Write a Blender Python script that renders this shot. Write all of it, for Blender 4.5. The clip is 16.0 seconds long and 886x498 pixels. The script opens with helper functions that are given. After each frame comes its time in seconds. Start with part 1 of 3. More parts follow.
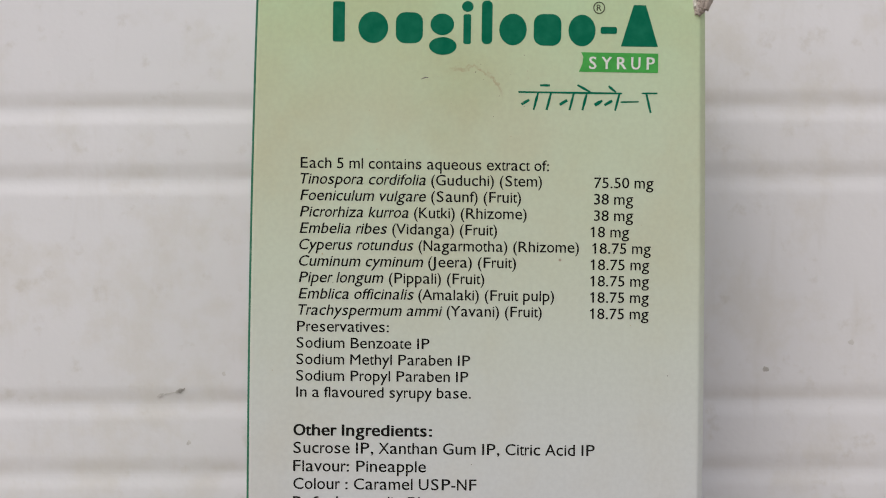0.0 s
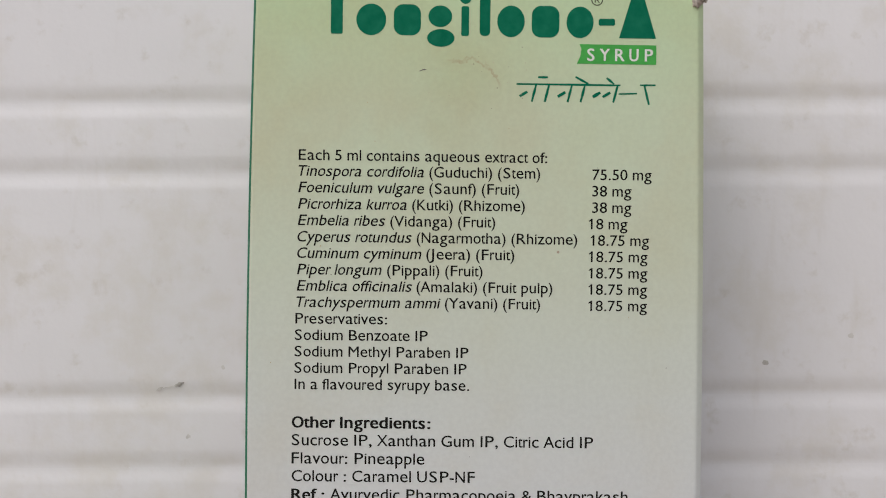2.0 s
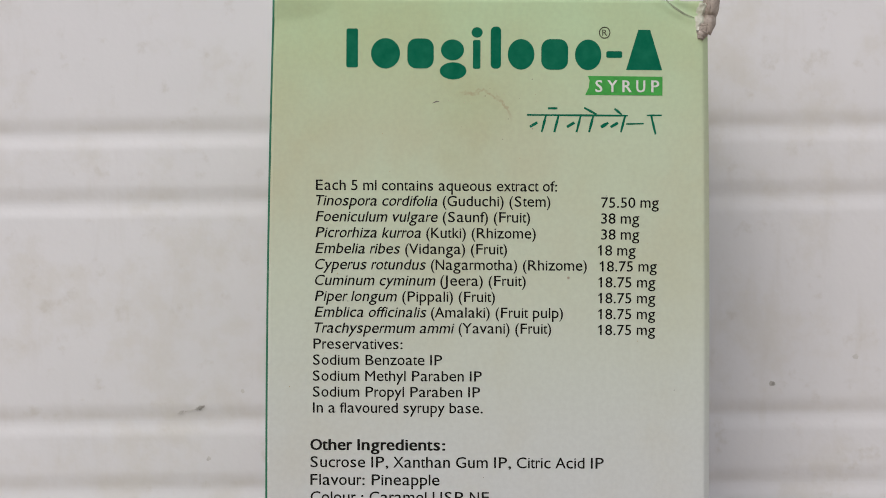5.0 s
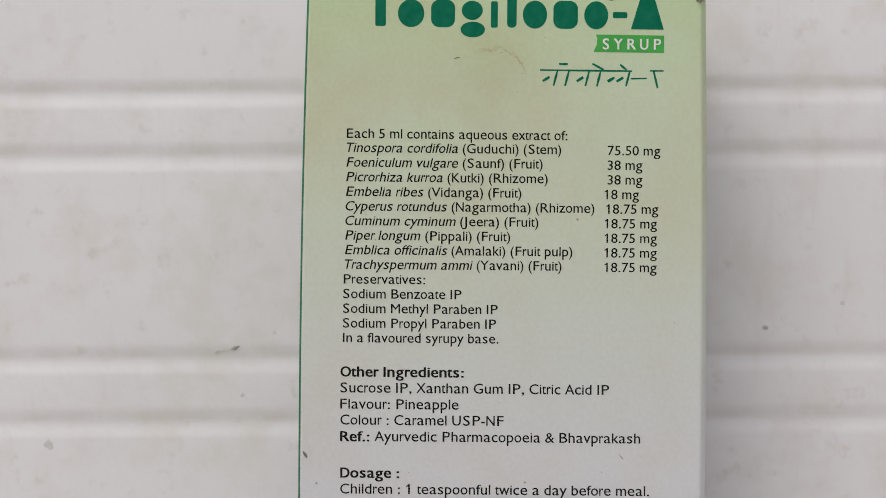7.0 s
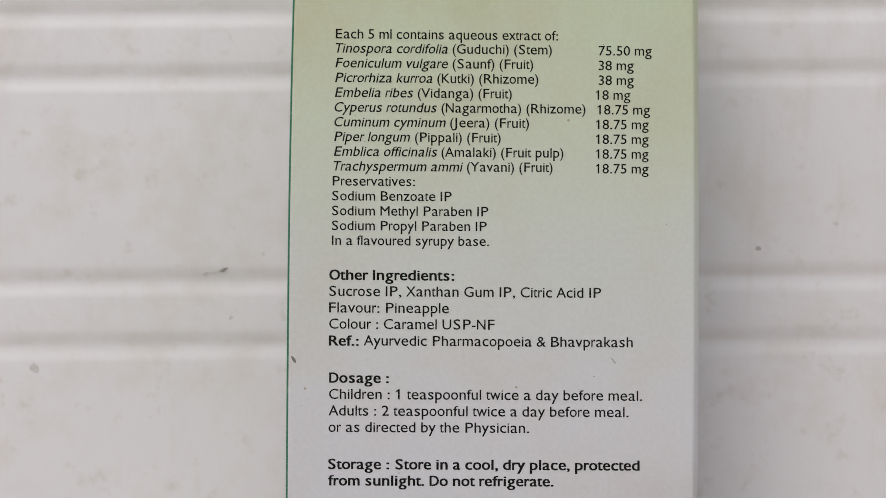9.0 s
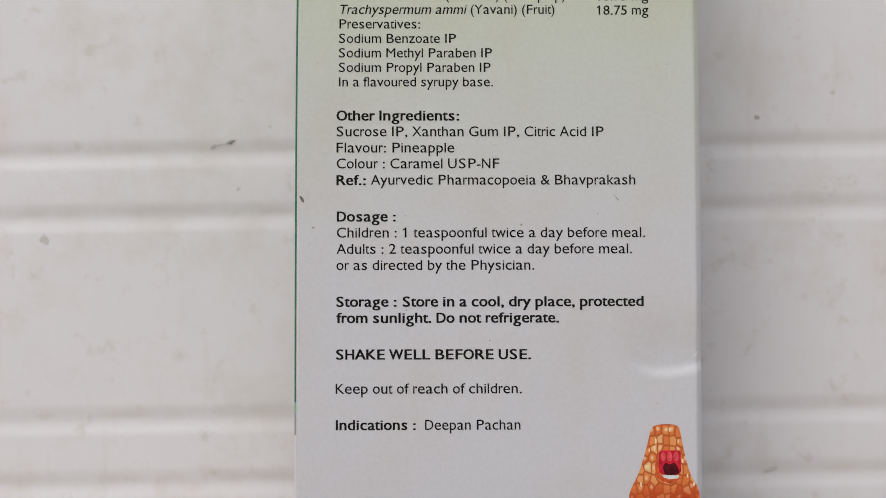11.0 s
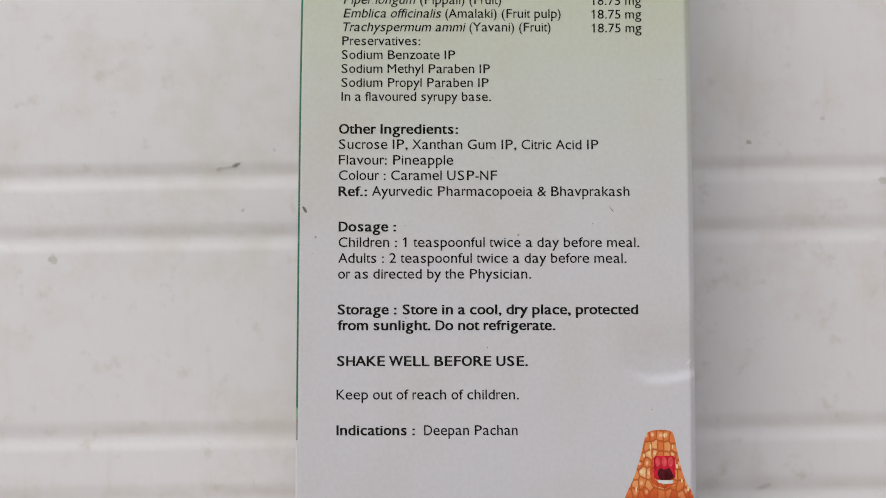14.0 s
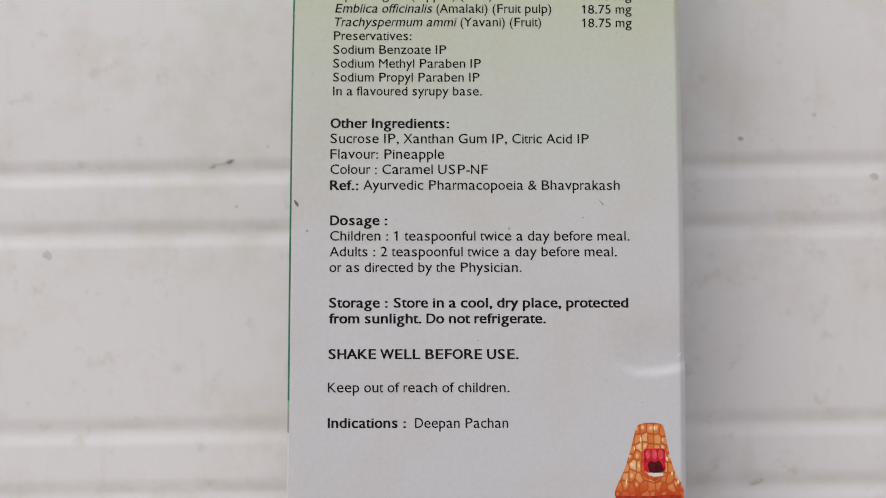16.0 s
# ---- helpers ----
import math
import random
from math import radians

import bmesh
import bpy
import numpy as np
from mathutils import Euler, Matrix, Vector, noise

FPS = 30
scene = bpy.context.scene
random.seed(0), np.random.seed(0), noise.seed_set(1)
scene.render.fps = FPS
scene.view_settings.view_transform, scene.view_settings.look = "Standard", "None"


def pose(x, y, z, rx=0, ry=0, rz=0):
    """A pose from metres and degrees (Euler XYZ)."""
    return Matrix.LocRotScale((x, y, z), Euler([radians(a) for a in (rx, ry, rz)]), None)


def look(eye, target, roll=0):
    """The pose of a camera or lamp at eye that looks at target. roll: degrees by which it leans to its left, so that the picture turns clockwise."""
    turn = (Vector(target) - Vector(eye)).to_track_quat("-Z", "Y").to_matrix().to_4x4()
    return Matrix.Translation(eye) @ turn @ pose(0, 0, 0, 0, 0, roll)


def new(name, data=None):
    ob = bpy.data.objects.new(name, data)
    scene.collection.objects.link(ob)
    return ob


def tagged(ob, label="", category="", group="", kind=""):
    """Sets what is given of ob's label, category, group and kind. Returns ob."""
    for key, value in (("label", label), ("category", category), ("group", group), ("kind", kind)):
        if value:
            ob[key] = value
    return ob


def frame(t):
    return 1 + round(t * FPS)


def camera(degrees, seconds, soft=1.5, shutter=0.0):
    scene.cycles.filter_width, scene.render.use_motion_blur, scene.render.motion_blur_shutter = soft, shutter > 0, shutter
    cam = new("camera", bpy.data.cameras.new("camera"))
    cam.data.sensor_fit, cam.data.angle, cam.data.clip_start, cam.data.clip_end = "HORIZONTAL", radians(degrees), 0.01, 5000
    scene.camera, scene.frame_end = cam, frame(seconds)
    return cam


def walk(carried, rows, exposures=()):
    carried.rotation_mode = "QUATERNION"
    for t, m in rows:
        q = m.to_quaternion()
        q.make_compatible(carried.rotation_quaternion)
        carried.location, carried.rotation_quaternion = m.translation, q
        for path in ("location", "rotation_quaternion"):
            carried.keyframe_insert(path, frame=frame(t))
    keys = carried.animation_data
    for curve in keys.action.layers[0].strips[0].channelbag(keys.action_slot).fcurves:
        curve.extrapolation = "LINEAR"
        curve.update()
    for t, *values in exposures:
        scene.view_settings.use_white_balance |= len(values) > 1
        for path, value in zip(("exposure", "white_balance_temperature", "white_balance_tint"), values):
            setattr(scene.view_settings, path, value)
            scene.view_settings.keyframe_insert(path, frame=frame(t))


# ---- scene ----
import itertools

EXPO, KELVIN, TINT = -1.05, 5880.0, 7.8
SUN, SKY = 1.6, 0.15

cam = camera(28.0, 16.0, soft=0.25)
cam.data.dof.use_dof = True
cam.data.dof.focus_distance = 0.250
cam.data.dof.aperture_fstop = 54.0
PATH = [
    (0.0, pose(-0.00604, -0.23172, 0.11788, 86.083, -0.395, -0.369)),
    (0.5, pose(-0.00708, -0.23096, 0.11702, 86.044, -0.458, -0.528)),
    (1.0, pose(-0.00615, -0.23121, 0.11653, 86.113, -0.461, -0.333)),
    (1.5, pose(-0.00599, -0.23131, 0.11667, 86.074, -0.417, -0.374)),
    (2.0, pose(-0.00498, -0.23175, 0.11658, 86.149, -0.352, -0.171)),
    (2.5, pose(-0.00540, -0.23153, 0.11701, 86.179, -0.257, -0.243)),
    (3.0, pose(-0.00461, -0.23245, 0.11824, 86.174, -0.185, -0.138)),
    (3.5, pose(-0.00525, -0.23233, 0.11984, 86.127, -0.135, -0.210)),
    (4.0, pose(-0.00507, -0.23193, 0.11917, 86.382, -0.063, -0.104)),
    (6.5, pose(-0.00623, -0.25790, 0.11431, 86.901, -0.036, 0.460)),
    (7.0, pose(-0.00738, -0.26118, 0.10867, 87.275, -0.226, 0.338)),
    (7.5, pose(-0.00715, -0.26019, 0.09813, 88.166, -0.397, 0.368)),
    (8.0, pose(-0.00687, -0.25948, 0.09221, 88.468, -0.296, 0.293)),
    (10.3, pose(-0.00720, -0.25921, 0.07750, 89.630, -0.107, -0.031)),
    (10.5, pose(-0.00720, -0.26148, 0.07417, 89.529, -0.129, 0.035)),
    (11.0, pose(-0.00849, -0.26334, 0.04851, 92.094, 0.318, -0.044)),
    (11.5, pose(-0.00920, -0.26489, 0.03369, 93.578, 0.455, 0.012)),
    (12.0, pose(-0.00769, -0.26757, 0.03004, 94.199, 0.438, 0.174)),
    (12.5, pose(-0.00814, -0.26851, 0.03143, 94.690, 0.323, 0.076)),
    (13.0, pose(-0.00821, -0.26833, 0.03356, 94.780, 0.079, 0.081)),
    (13.5, pose(-0.00723, -0.26834, 0.03371, 95.185, 0.138, 0.202)),
    (14.0, pose(-0.00786, -0.26906, 0.03418, 95.388, 0.188, 0.066)),
    (14.5, pose(-0.00866, -0.26913, 0.03440, 95.479, 0.133, 0.027)),
    (15.0, pose(-0.00814, -0.26860, 0.03275, 95.743, 0.128, 0.091)),
    (15.5, pose(-0.00759, -0.26943, 0.03153, 95.843, 0.098, 0.041)),
    (16.0, pose(-0.00560, -0.26994, 0.03105, 95.821, 0.177, 0.254)),
]
walk(cam, PATH, exposures=((0.0, EXPO, KELVIN, TINT), (16.0, EXPO, KELVIN, TINT)))

# ---- world and sun: soft hazy daylight from above, in front and the left ----
SUN_FROM = Vector((-0.31, -0.70, 0.76)).normalized()
world = bpy.data.worlds.new("sky")
scene.world = world
world.use_nodes = True
wn = world.node_tree.nodes
sky = wn.new("ShaderNodeTexSky")
sky.sky_type = "NISHITA"
sky.sun_disc = False
sky.sun_elevation = math.asin(SUN_FROM.z)
sky.sun_rotation = math.atan2(SUN_FROM.x, SUN_FROM.y)
sky.dust_density = 8.0
sky.air_density = 0.45
sky.ozone_density = 0.2
wn["Background"].inputs["Strength"].default_value = SKY
world.node_tree.links.new(sky.outputs[0], wn["Background"].inputs["Color"])
sun_data = bpy.data.lights.new("sun", "SUN")
sun_data.energy = SUN
sun_data.angle = radians(126)
sun_data.color = (1.0, 0.95, 0.89)
sun = new("sun", sun_data)
sun.matrix_world = look(SUN_FROM * 3.0, (0, 0, 0))


# ---- materials ----
def material(name, rough=0.5, metal=0.0, spec=0.5):
    m = bpy.data.materials.new(name)
    m.use_nodes = True
    b = m.node_tree.nodes["Principled BSDF"]
    b.inputs["Roughness"].default_value = rough
    b.inputs["Metallic"].default_value = metal
    b.inputs["Specular IOR Level"].default_value = spec
    return m, m.node_tree.nodes, m.node_tree.links, b


def coords(nodes, links, scale):
    """Object coordinates times scale."""
    tc = nodes.new("ShaderNodeTexCoord")
    mp = nodes.new("ShaderNodeMapping")
    mp.inputs["Scale"].default_value = scale if isinstance(scale, tuple) else (scale,) * 3
    links.new(tc.outputs["Object"], mp.inputs["Vector"])
    return mp.outputs["Vector"]


def noise_tex(nodes, links, vec, scale, detail=4.0, rough=0.6):
    n = nodes.new("ShaderNodeTexNoise")
    n.inputs["Scale"].default_value = scale
    n.inputs["Detail"].default_value = detail
    n.inputs["Roughness"].default_value = rough
    links.new(vec, n.inputs["Vector"])
    return n.outputs["Fac"]


def ramp(nodes, links, fac, stops, mode="LINEAR"):
    r = nodes.new("ShaderNodeValToRGB")
    r.color_ramp.interpolation = mode
    while len(r.color_ramp.elements) < len(stops):
        r.color_ramp.elements.new(0.5)
    for e, (p, c) in zip(r.color_ramp.elements, stops):
        e.position = p
        e.color = (*c, 1) if len(c) == 3 else c
    links.new(fac, r.inputs["Fac"])
    return r.outputs["Color"]


def mix(nodes, links, fac, a, b, mode="MIX"):
    m = nodes.new("ShaderNodeMix")
    m.data_type = "RGBA"
    m.blend_type = mode
    for sock, v in ((m.inputs["Factor"], fac), (m.inputs["A"], a), (m.inputs["B"], b)):
        if isinstance(v, (int, float)):
            sock.default_value = v
        elif isinstance(v, tuple):
            sock.default_value = (*v, 1)
        else:
            links.new(v, sock)
    return m.outputs["Result"]


def remap(nodes, links, value, lo, hi, to_lo=0.0, to_hi=1.0):
    r = nodes.new("ShaderNodeMapRange")
    r.interpolation_type = "SMOOTHSTEP"
    for k, v in (("From Min", lo), ("From Max", hi), ("To Min", to_lo), ("To Max", to_hi)):
        r.inputs[k].default_value = v
    links.new(value, r.inputs["Value"])
    return r.outputs["Result"]


def bump(nodes, links, bsdf, height, strength, distance):
    b = nodes.new("ShaderNodeBump")
    b.inputs["Strength"].default_value = strength
    b.inputs["Distance"].default_value = distance
    links.new(height, b.inputs["Height"])
    links.new(b.outputs["Normal"], bsdf.inputs["Normal"])


def axis(nodes, links, which):
    tc = nodes.new("ShaderNodeTexCoord")
    s = nodes.new("ShaderNodeSeparateXYZ")
    links.new(tc.outputs["Object"], s.inputs[0])
    return s.outputs[which]


def specks(nodes, links, vec, scale, lo, hi):
    """Sparse little dots: 1 in the dots."""
    v = nodes.new("ShaderNodeTexVoronoi")
    v.inputs["Scale"].default_value = scale
    links.new(vec, v.inputs["Vector"])
    near = remap(nodes, links, v.outputs["Distance"], lo, hi, 1.0, 0.0)
    s = nodes.new("ShaderNodeSeparateColor")
    links.new(v.outputs["Color"], s.inputs[0])
    few = remap(nodes, links, s.outputs[0], 0.72, 0.74)
    m = nodes.new("ShaderNodeMath")
    m.operation = "MULTIPLY"
    links.new(near, m.inputs[0])
    links.new(few, m.inputs[1])
    return m.outputs[0]


def times(nodes, links, a, b):
    m = nodes.new("ShaderNodeMath")
    m.operation = "MULTIPLY"
    links.new(a, m.inputs[0])
    if isinstance(b, float):
        m.inputs[1].default_value = b
    else:
        links.new(b, m.inputs[1])
    return m.outputs[0]


def ring(nodes, links, wobble, centre, radius):
    """Distance to a wavering circle on the face, in metres."""
    tc = nodes.new("ShaderNodeTexCoord")
    flat_in = nodes.new("ShaderNodeVectorMath")
    flat_in.operation = "MULTIPLY"
    flat_in.inputs[1].default_value = (1.0, 0.0, 1.0)
    links.new(tc.outputs["Object"], flat_in.inputs[0])
    far = nodes.new("ShaderNodeVectorMath")
    far.operation = "DISTANCE"
    far.inputs[1].default_value = (centre[0], 0.0, centre[1])
    links.new(flat_in.outputs["Vector"], far.inputs[0])
    shift = remap_lin(nodes, links, wobble, 0.2, 0.8)
    wave = nodes.new("ShaderNodeMath")
    wave.operation = "MULTIPLY_ADD"
    links.new(shift, wave.inputs[0])
    wave.inputs[1].default_value = 0.0016
    links.new(far.outputs["Value"], wave.inputs[2])
    off = nodes.new("ShaderNodeMath")
    off.operation = "SUBTRACT"
    links.new(wave.outputs[0], off.inputs[0])
    off.inputs[1].default_value = radius + 0.0008
    size = nodes.new("ShaderNodeMath")
    size.operation = "ABSOLUTE"
    links.new(off.outputs[0], size.inputs[0])
    return size.outputs[0]


def card_print():
    """Satin-varnished carton board: pale green at the head fading to white lower down."""
    m, n, l, b = material("varnished_carton_print", 0.42, spec=0.35)
    z = axis(n, l, "Z")
    base = ramp(n, l, remap_lin(n, l, z, 0.0, 0.138), [(0.0, (0.640, 0.650, 0.698)), (0.42, (0.644, 0.656, 0.688)), (0.58, (0.622, 0.657, 0.622)),
                                                       (0.72, (0.596, 0.660, 0.530)), (0.86, (0.577, 0.668, 0.482)), (0.96, (0.54, 0.69, 0.43)), (1.0, (0.525, 0.695, 0.42))])
    vec = coords(n, l, 1.0)
    cloud = noise_tex(n, l, vec, 55.0, 5.0)
    base = mix(n, l, remap(n, l, cloud, 0.42, 0.72, 0.0, 0.40), base, (0.93, 0.87, 0.76), "MULTIPLY")
    grain = noise_tex(n, l, vec, 1500.0, 3.0)
    base = mix(n, l, remap(n, l, grain, 0.3, 0.7, 0.0, 0.16), base, (0.7, 0.7, 0.7), "MULTIPLY")
    base = mix(n, l, specks(n, l, vec, 260.0, 0.03, 0.06), base, (0.36, 0.31, 0.23))
    # hand-soiled patch with the dried rim of a drop, under the brand mark
    wob = noise_tex(n, l, vec, 700.0, 4.0, 0.65)
    patches = noise_tex(n, l, vec, 1100.0, 3.0, 0.6)
    rim = ring(n, l, wob, (-0.00153, 0.1210), 0.00468)
    halo = ring(n, l, wob, (-0.00153, 0.1210), 0.0)
    line = remap(n, l, rim, 0.00003, 0.00034, 1.0, 0.0)
    line = times(n, l, times(n, l, line, remap(n, l, patches, 0.36, 0.60, 0.25, 1.0)), remap(n, l, axis(n, l, "Z"), 0.1212, 0.1238))
    line = times(n, l, line, remap(n, l, axis(n, l, "X"), -0.0046, -0.0022))
    base = mix(n, l, times(n, l, line, 0.55), base, (0.40, 0.345, 0.22))
    soil = times(n, l, remap(n, l, halo, 0.003, 0.011, 1.0, 0.0), remap(n, l, cloud, 0.30, 0.66, 0.15, 0.75))
    base = mix(n, l, soil, base, (0.90, 0.86, 0.78), "MULTIPLY")
    # grubby upper half from handling
    grub = times(n, l, remap(n, l, axis(n, l, "Z"), 0.085, 0.120), remap(n, l, noise_tex(n, l, vec, 38.0, 5.0, 0.62), 0.36, 0.62, 0.0, 0.9))
    base = mix(n, l, grub, base, (0.975, 0.895, 0.86), "MULTIPLY")
    l.new(base, b.inputs["Base Color"])
    l.new(remap(n, l, cloud, 0.3, 0.7, 0.36, 0.52), b.inputs["Roughness"])
    bump(n, l, b, grain, 0.12, 0.0002)
    return m


def remap_lin(nodes, links, value, lo, hi):
    r = nodes.new("ShaderNodeMapRange")
    r.inputs["From Min"].default_value = lo
    r.inputs["From Max"].default_value = hi
    links.new(value, r.inputs["Value"])
    return r.outputs["Result"]


def side_print():
    """The side panel: deep green, then a light green band, a grey band and white."""
    m, n, l, b = material("side_panel_print", 0.42, spec=0.35)
    z = remap_lin(n, l, axis(n, l, "Z"), 0.0, 0.138)
    col = ramp(n, l, z, [(0.0, (0.72, 0.70, 0.72)), (0.2225, (0.33, 0.31, 0.30)), (0.2435, (0.22, 0.45, 0.24)),
                         (0.2565, (0.02, 0.16, 0.085)), (1.0, (0.02, 0.17, 0.09))], "CONSTANT")
    g = noise_tex(n, l, coords(n, l, 1.0), 400.0)
    col = mix(n, l, remap(n, l, g, 0.5, 0.8, 0.0, 0.25), col, (0.6, 0.62, 0.55))
    l.new(col, b.inputs["Base Color"])
    return m


def ink(name, colour, rough=0.45, vary=0.25, scale=600.0):
    m, n, l, b = material(name, rough, spec=0.10)
    g = noise_tex(n, l, coords(n, l, 1.0), scale, 4.0)
    dark = tuple(c * (1 - vary) for c in colour)
    lite = tuple(min(1.0, c * (1 + vary) + 0.01) for c in colour)
    l.new(ramp(n, l, g, [(0.3, dark), (0.7, lite)]), b.inputs["Base Color"])
    return m


def painted_cells(name, cell, body, line, shine, low, z_low, z_high, seed):
    """Artwork of close-set glossy kernels or beads: softly outlined cells, each its own tone, with a pale glint, redder towards z_low."""
    m, n, l, b = material(name, 0.4, spec=0.2)
    plane = n.new("ShaderNodeCombineXYZ")
    l.new(axis(n, l, "X"), plane.inputs["X"])
    l.new(axis(n, l, "Z"), plane.inputs["Y"])
    mp = n.new("ShaderNodeMapping")
    mp.inputs["Scale"].default_value = (1000.0 / cell[0], 1000.0 / cell[1], 1.0)
    mp.inputs["Location"].default_value = (seed, seed * 1.7, 0.0)
    l.new(plane.outputs["Vector"], mp.inputs["Vector"])
    wob = n.new("ShaderNodeTexNoise")
    wob.inputs["Scale"].default_value = 1.3
    l.new(mp.outputs["Vector"], wob.inputs["Vector"])
    bent = n.new("ShaderNodeVectorMath")
    bent.operation = "MULTIPLY_ADD"
    bent.inputs[1].default_value = (0.30, 0.30, 0.0)
    l.new(wob.outputs["Color"], bent.inputs[0])
    l.new(mp.outputs["Vector"], bent.inputs[2])
    near, edge = n.new("ShaderNodeTexVoronoi"), n.new("ShaderNodeTexVoronoi")
    edge.feature = "DISTANCE_TO_EDGE"
    for v in (near, edge):
        v.voronoi_dimensions = "2D"
        v.inputs["Scale"].default_value = 1.0
        v.inputs["Randomness"].default_value = 0.62
        l.new(bent.outputs["Vector"], v.inputs["Vector"])
    parts = n.new("ShaderNodeSeparateColor")
    l.new(near.outputs["Color"], parts.inputs[0])
    col = ramp(n, l, parts.outputs[0], body)
    glint = times(n, l, remap(n, l, near.outputs["Distance"], 0.08, 0.34, 1.0, 0.0), remap(n, l, parts.outputs[1], 0.40, 0.75))
    col = mix(n, l, times(n, l, glint, 0.75), col, shine)
    col = mix(n, l, remap(n, l, axis(n, l, "Z"), z_low, z_high, 0.9, 0.0), col, low, "MULTIPLY")
    col = mix(n, l, remap(n, l, edge.outputs["Distance"], 0.02, 0.17, 0.9, 0.0), col, line)
    g = noise_tex(n, l, coords(n, l, 1.0), 2200.0, 3.0)
    col = mix(n, l, remap(n, l, g, 0.35, 0.75, 0.0, 0.4), col, (0.85, 0.70, 0.55), "MULTIPLY")
    l.new(col, b.inputs["Base Color"])
    return m


def tower_wash():
    """Artwork of a tower: printed olive wash from pale to deep."""
    m, n, l, b = material("olive_grey_wash_ink", 0.5, spec=0.1)
    col = ramp(n, l, remap_lin(n, l, axis(n, l, "Z"), 0.010, 0.0208), [(0.0, (0.48, 0.475, 0.40)), (0.40, (0.42, 0.405, 0.335)), (0.70, (0.23, 0.215, 0.16)), (0.95, (0.10, 0.09, 0.062))])
    g = noise_tex(n, l, coords(n, l, (1.0, 1.0, 0.4)), 420.0, 4.0)
    l.new(mix(n, l, remap(n, l, g, 0.35, 0.75, 0.0, 0.45), col, (0.62, 0.60, 0.52), "MULTIPLY"), b.inputs["Base Color"])
    return m


def plastic_board():
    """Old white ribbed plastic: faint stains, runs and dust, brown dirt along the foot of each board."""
    m, n, l, b = material("aged_white_plastic", 0.38, spec=0.4)
    geo = n.new("ShaderNodeNewGeometry")
    pos = geo.outputs["Position"]
    big = noise_tex(n, l, pos, 14.0, 5.0)
    base = ramp(n, l, big, [(0.3, (0.735, 0.732, 0.745)), (0.7, (0.80, 0.793, 0.81))])
    mid = noise_tex(n, l, pos, 95.0, 5.0, 0.62)
    base = mix(n, l, remap(n, l, mid, 0.46, 0.72, 0.0, 0.52), base, (0.66, 0.635, 0.58))
    patch = noise_tex(n, l, pos, 240.0, 4.0, 0.6)
    base = mix(n, l, remap(n, l, patch, 0.58, 0.80, 0.0, 0.55), base, (0.56, 0.53, 0.47))
    mp = n.new("ShaderNodeMapping")
    mp.inputs["Scale"].default_value = (330.0, 330.0, 50.0)
    l.new(pos, mp.inputs["Vector"])
    streak = noise_tex(n, l, mp.outputs["Vector"], 1.0, 3.0)
    base = mix(n, l, remap(n, l, streak, 0.55, 0.80, 0.0, 0.20), base, (0.60, 0.57, 0.52))
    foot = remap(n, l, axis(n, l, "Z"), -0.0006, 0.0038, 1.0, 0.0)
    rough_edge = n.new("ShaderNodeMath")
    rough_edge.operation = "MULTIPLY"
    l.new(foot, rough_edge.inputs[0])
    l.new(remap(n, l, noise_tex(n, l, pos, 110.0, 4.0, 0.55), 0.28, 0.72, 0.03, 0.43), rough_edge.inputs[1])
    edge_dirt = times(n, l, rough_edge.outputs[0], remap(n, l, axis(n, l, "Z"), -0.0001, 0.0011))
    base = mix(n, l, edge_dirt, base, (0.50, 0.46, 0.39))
    base = mix(n, l, specks(n, l, pos, 55.0, 0.02, 0.07), base, (0.60, 0.58, 0.55))
    l.new(base, b.inputs["Base Color"])
    l.new(remap(n, l, mid, 0.3, 0.7, 0.28, 0.46), b.inputs["Roughness"])
    bump(n, l, b, noise_tex(n, l, pos, 120.0, 4.0), 0.20, 0.0008)
    return m


def grime():
    m, n, l, b = material("grime_in_groove", 0.8, spec=0.2)
    tc = n.new("ShaderNodeNewGeometry")
    g = noise_tex(n, l, tc.outputs["Position"], 110.0, 5.0)
    l.new(ramp(n, l, g, [(0.3, (0.36, 0.32, 0.26)), (0.7, (0.58, 0.54, 0.47))]), b.inputs["Base Color"])
    return m


def torn_board(name, dark, middle, light):
    m, n, l, b = material(name, 0.85, spec=0.15)
    vec = coords(n, l, 1.0)
    g = noise_tex(n, l, vec, 420.0, 6.0, 0.7)
    l.new(ramp(n, l, g, [(0.3, dark), (0.5, middle), (0.7, light)]), b.inputs["Base Color"])
    bump(n, l, b, g, 0.8, 0.0006)
    return m


def concrete():
    m, n, l, b = material("sandy_concrete", 0.85, spec=0.3)
    tc = n.new("ShaderNodeNewGeometry")
    a = noise_tex(n, l, tc.outputs["Position"], 3.0, 6.0)
    c = noise_tex(n, l, tc.outputs["Position"], 180.0, 5.0)
    base = ramp(n, l, a, [(0.3, (0.34, 0.305, 0.255)), (0.7, (0.45, 0.405, 0.34))])
    l.new(mix(n, l, remap(n, l, c, 0.4, 0.7, 0.0, 0.5), base, (0.30, 0.27, 0.23)), b.inputs["Base Color"])
    bump(n, l, b, c, 0.4, 0.002)
    return m


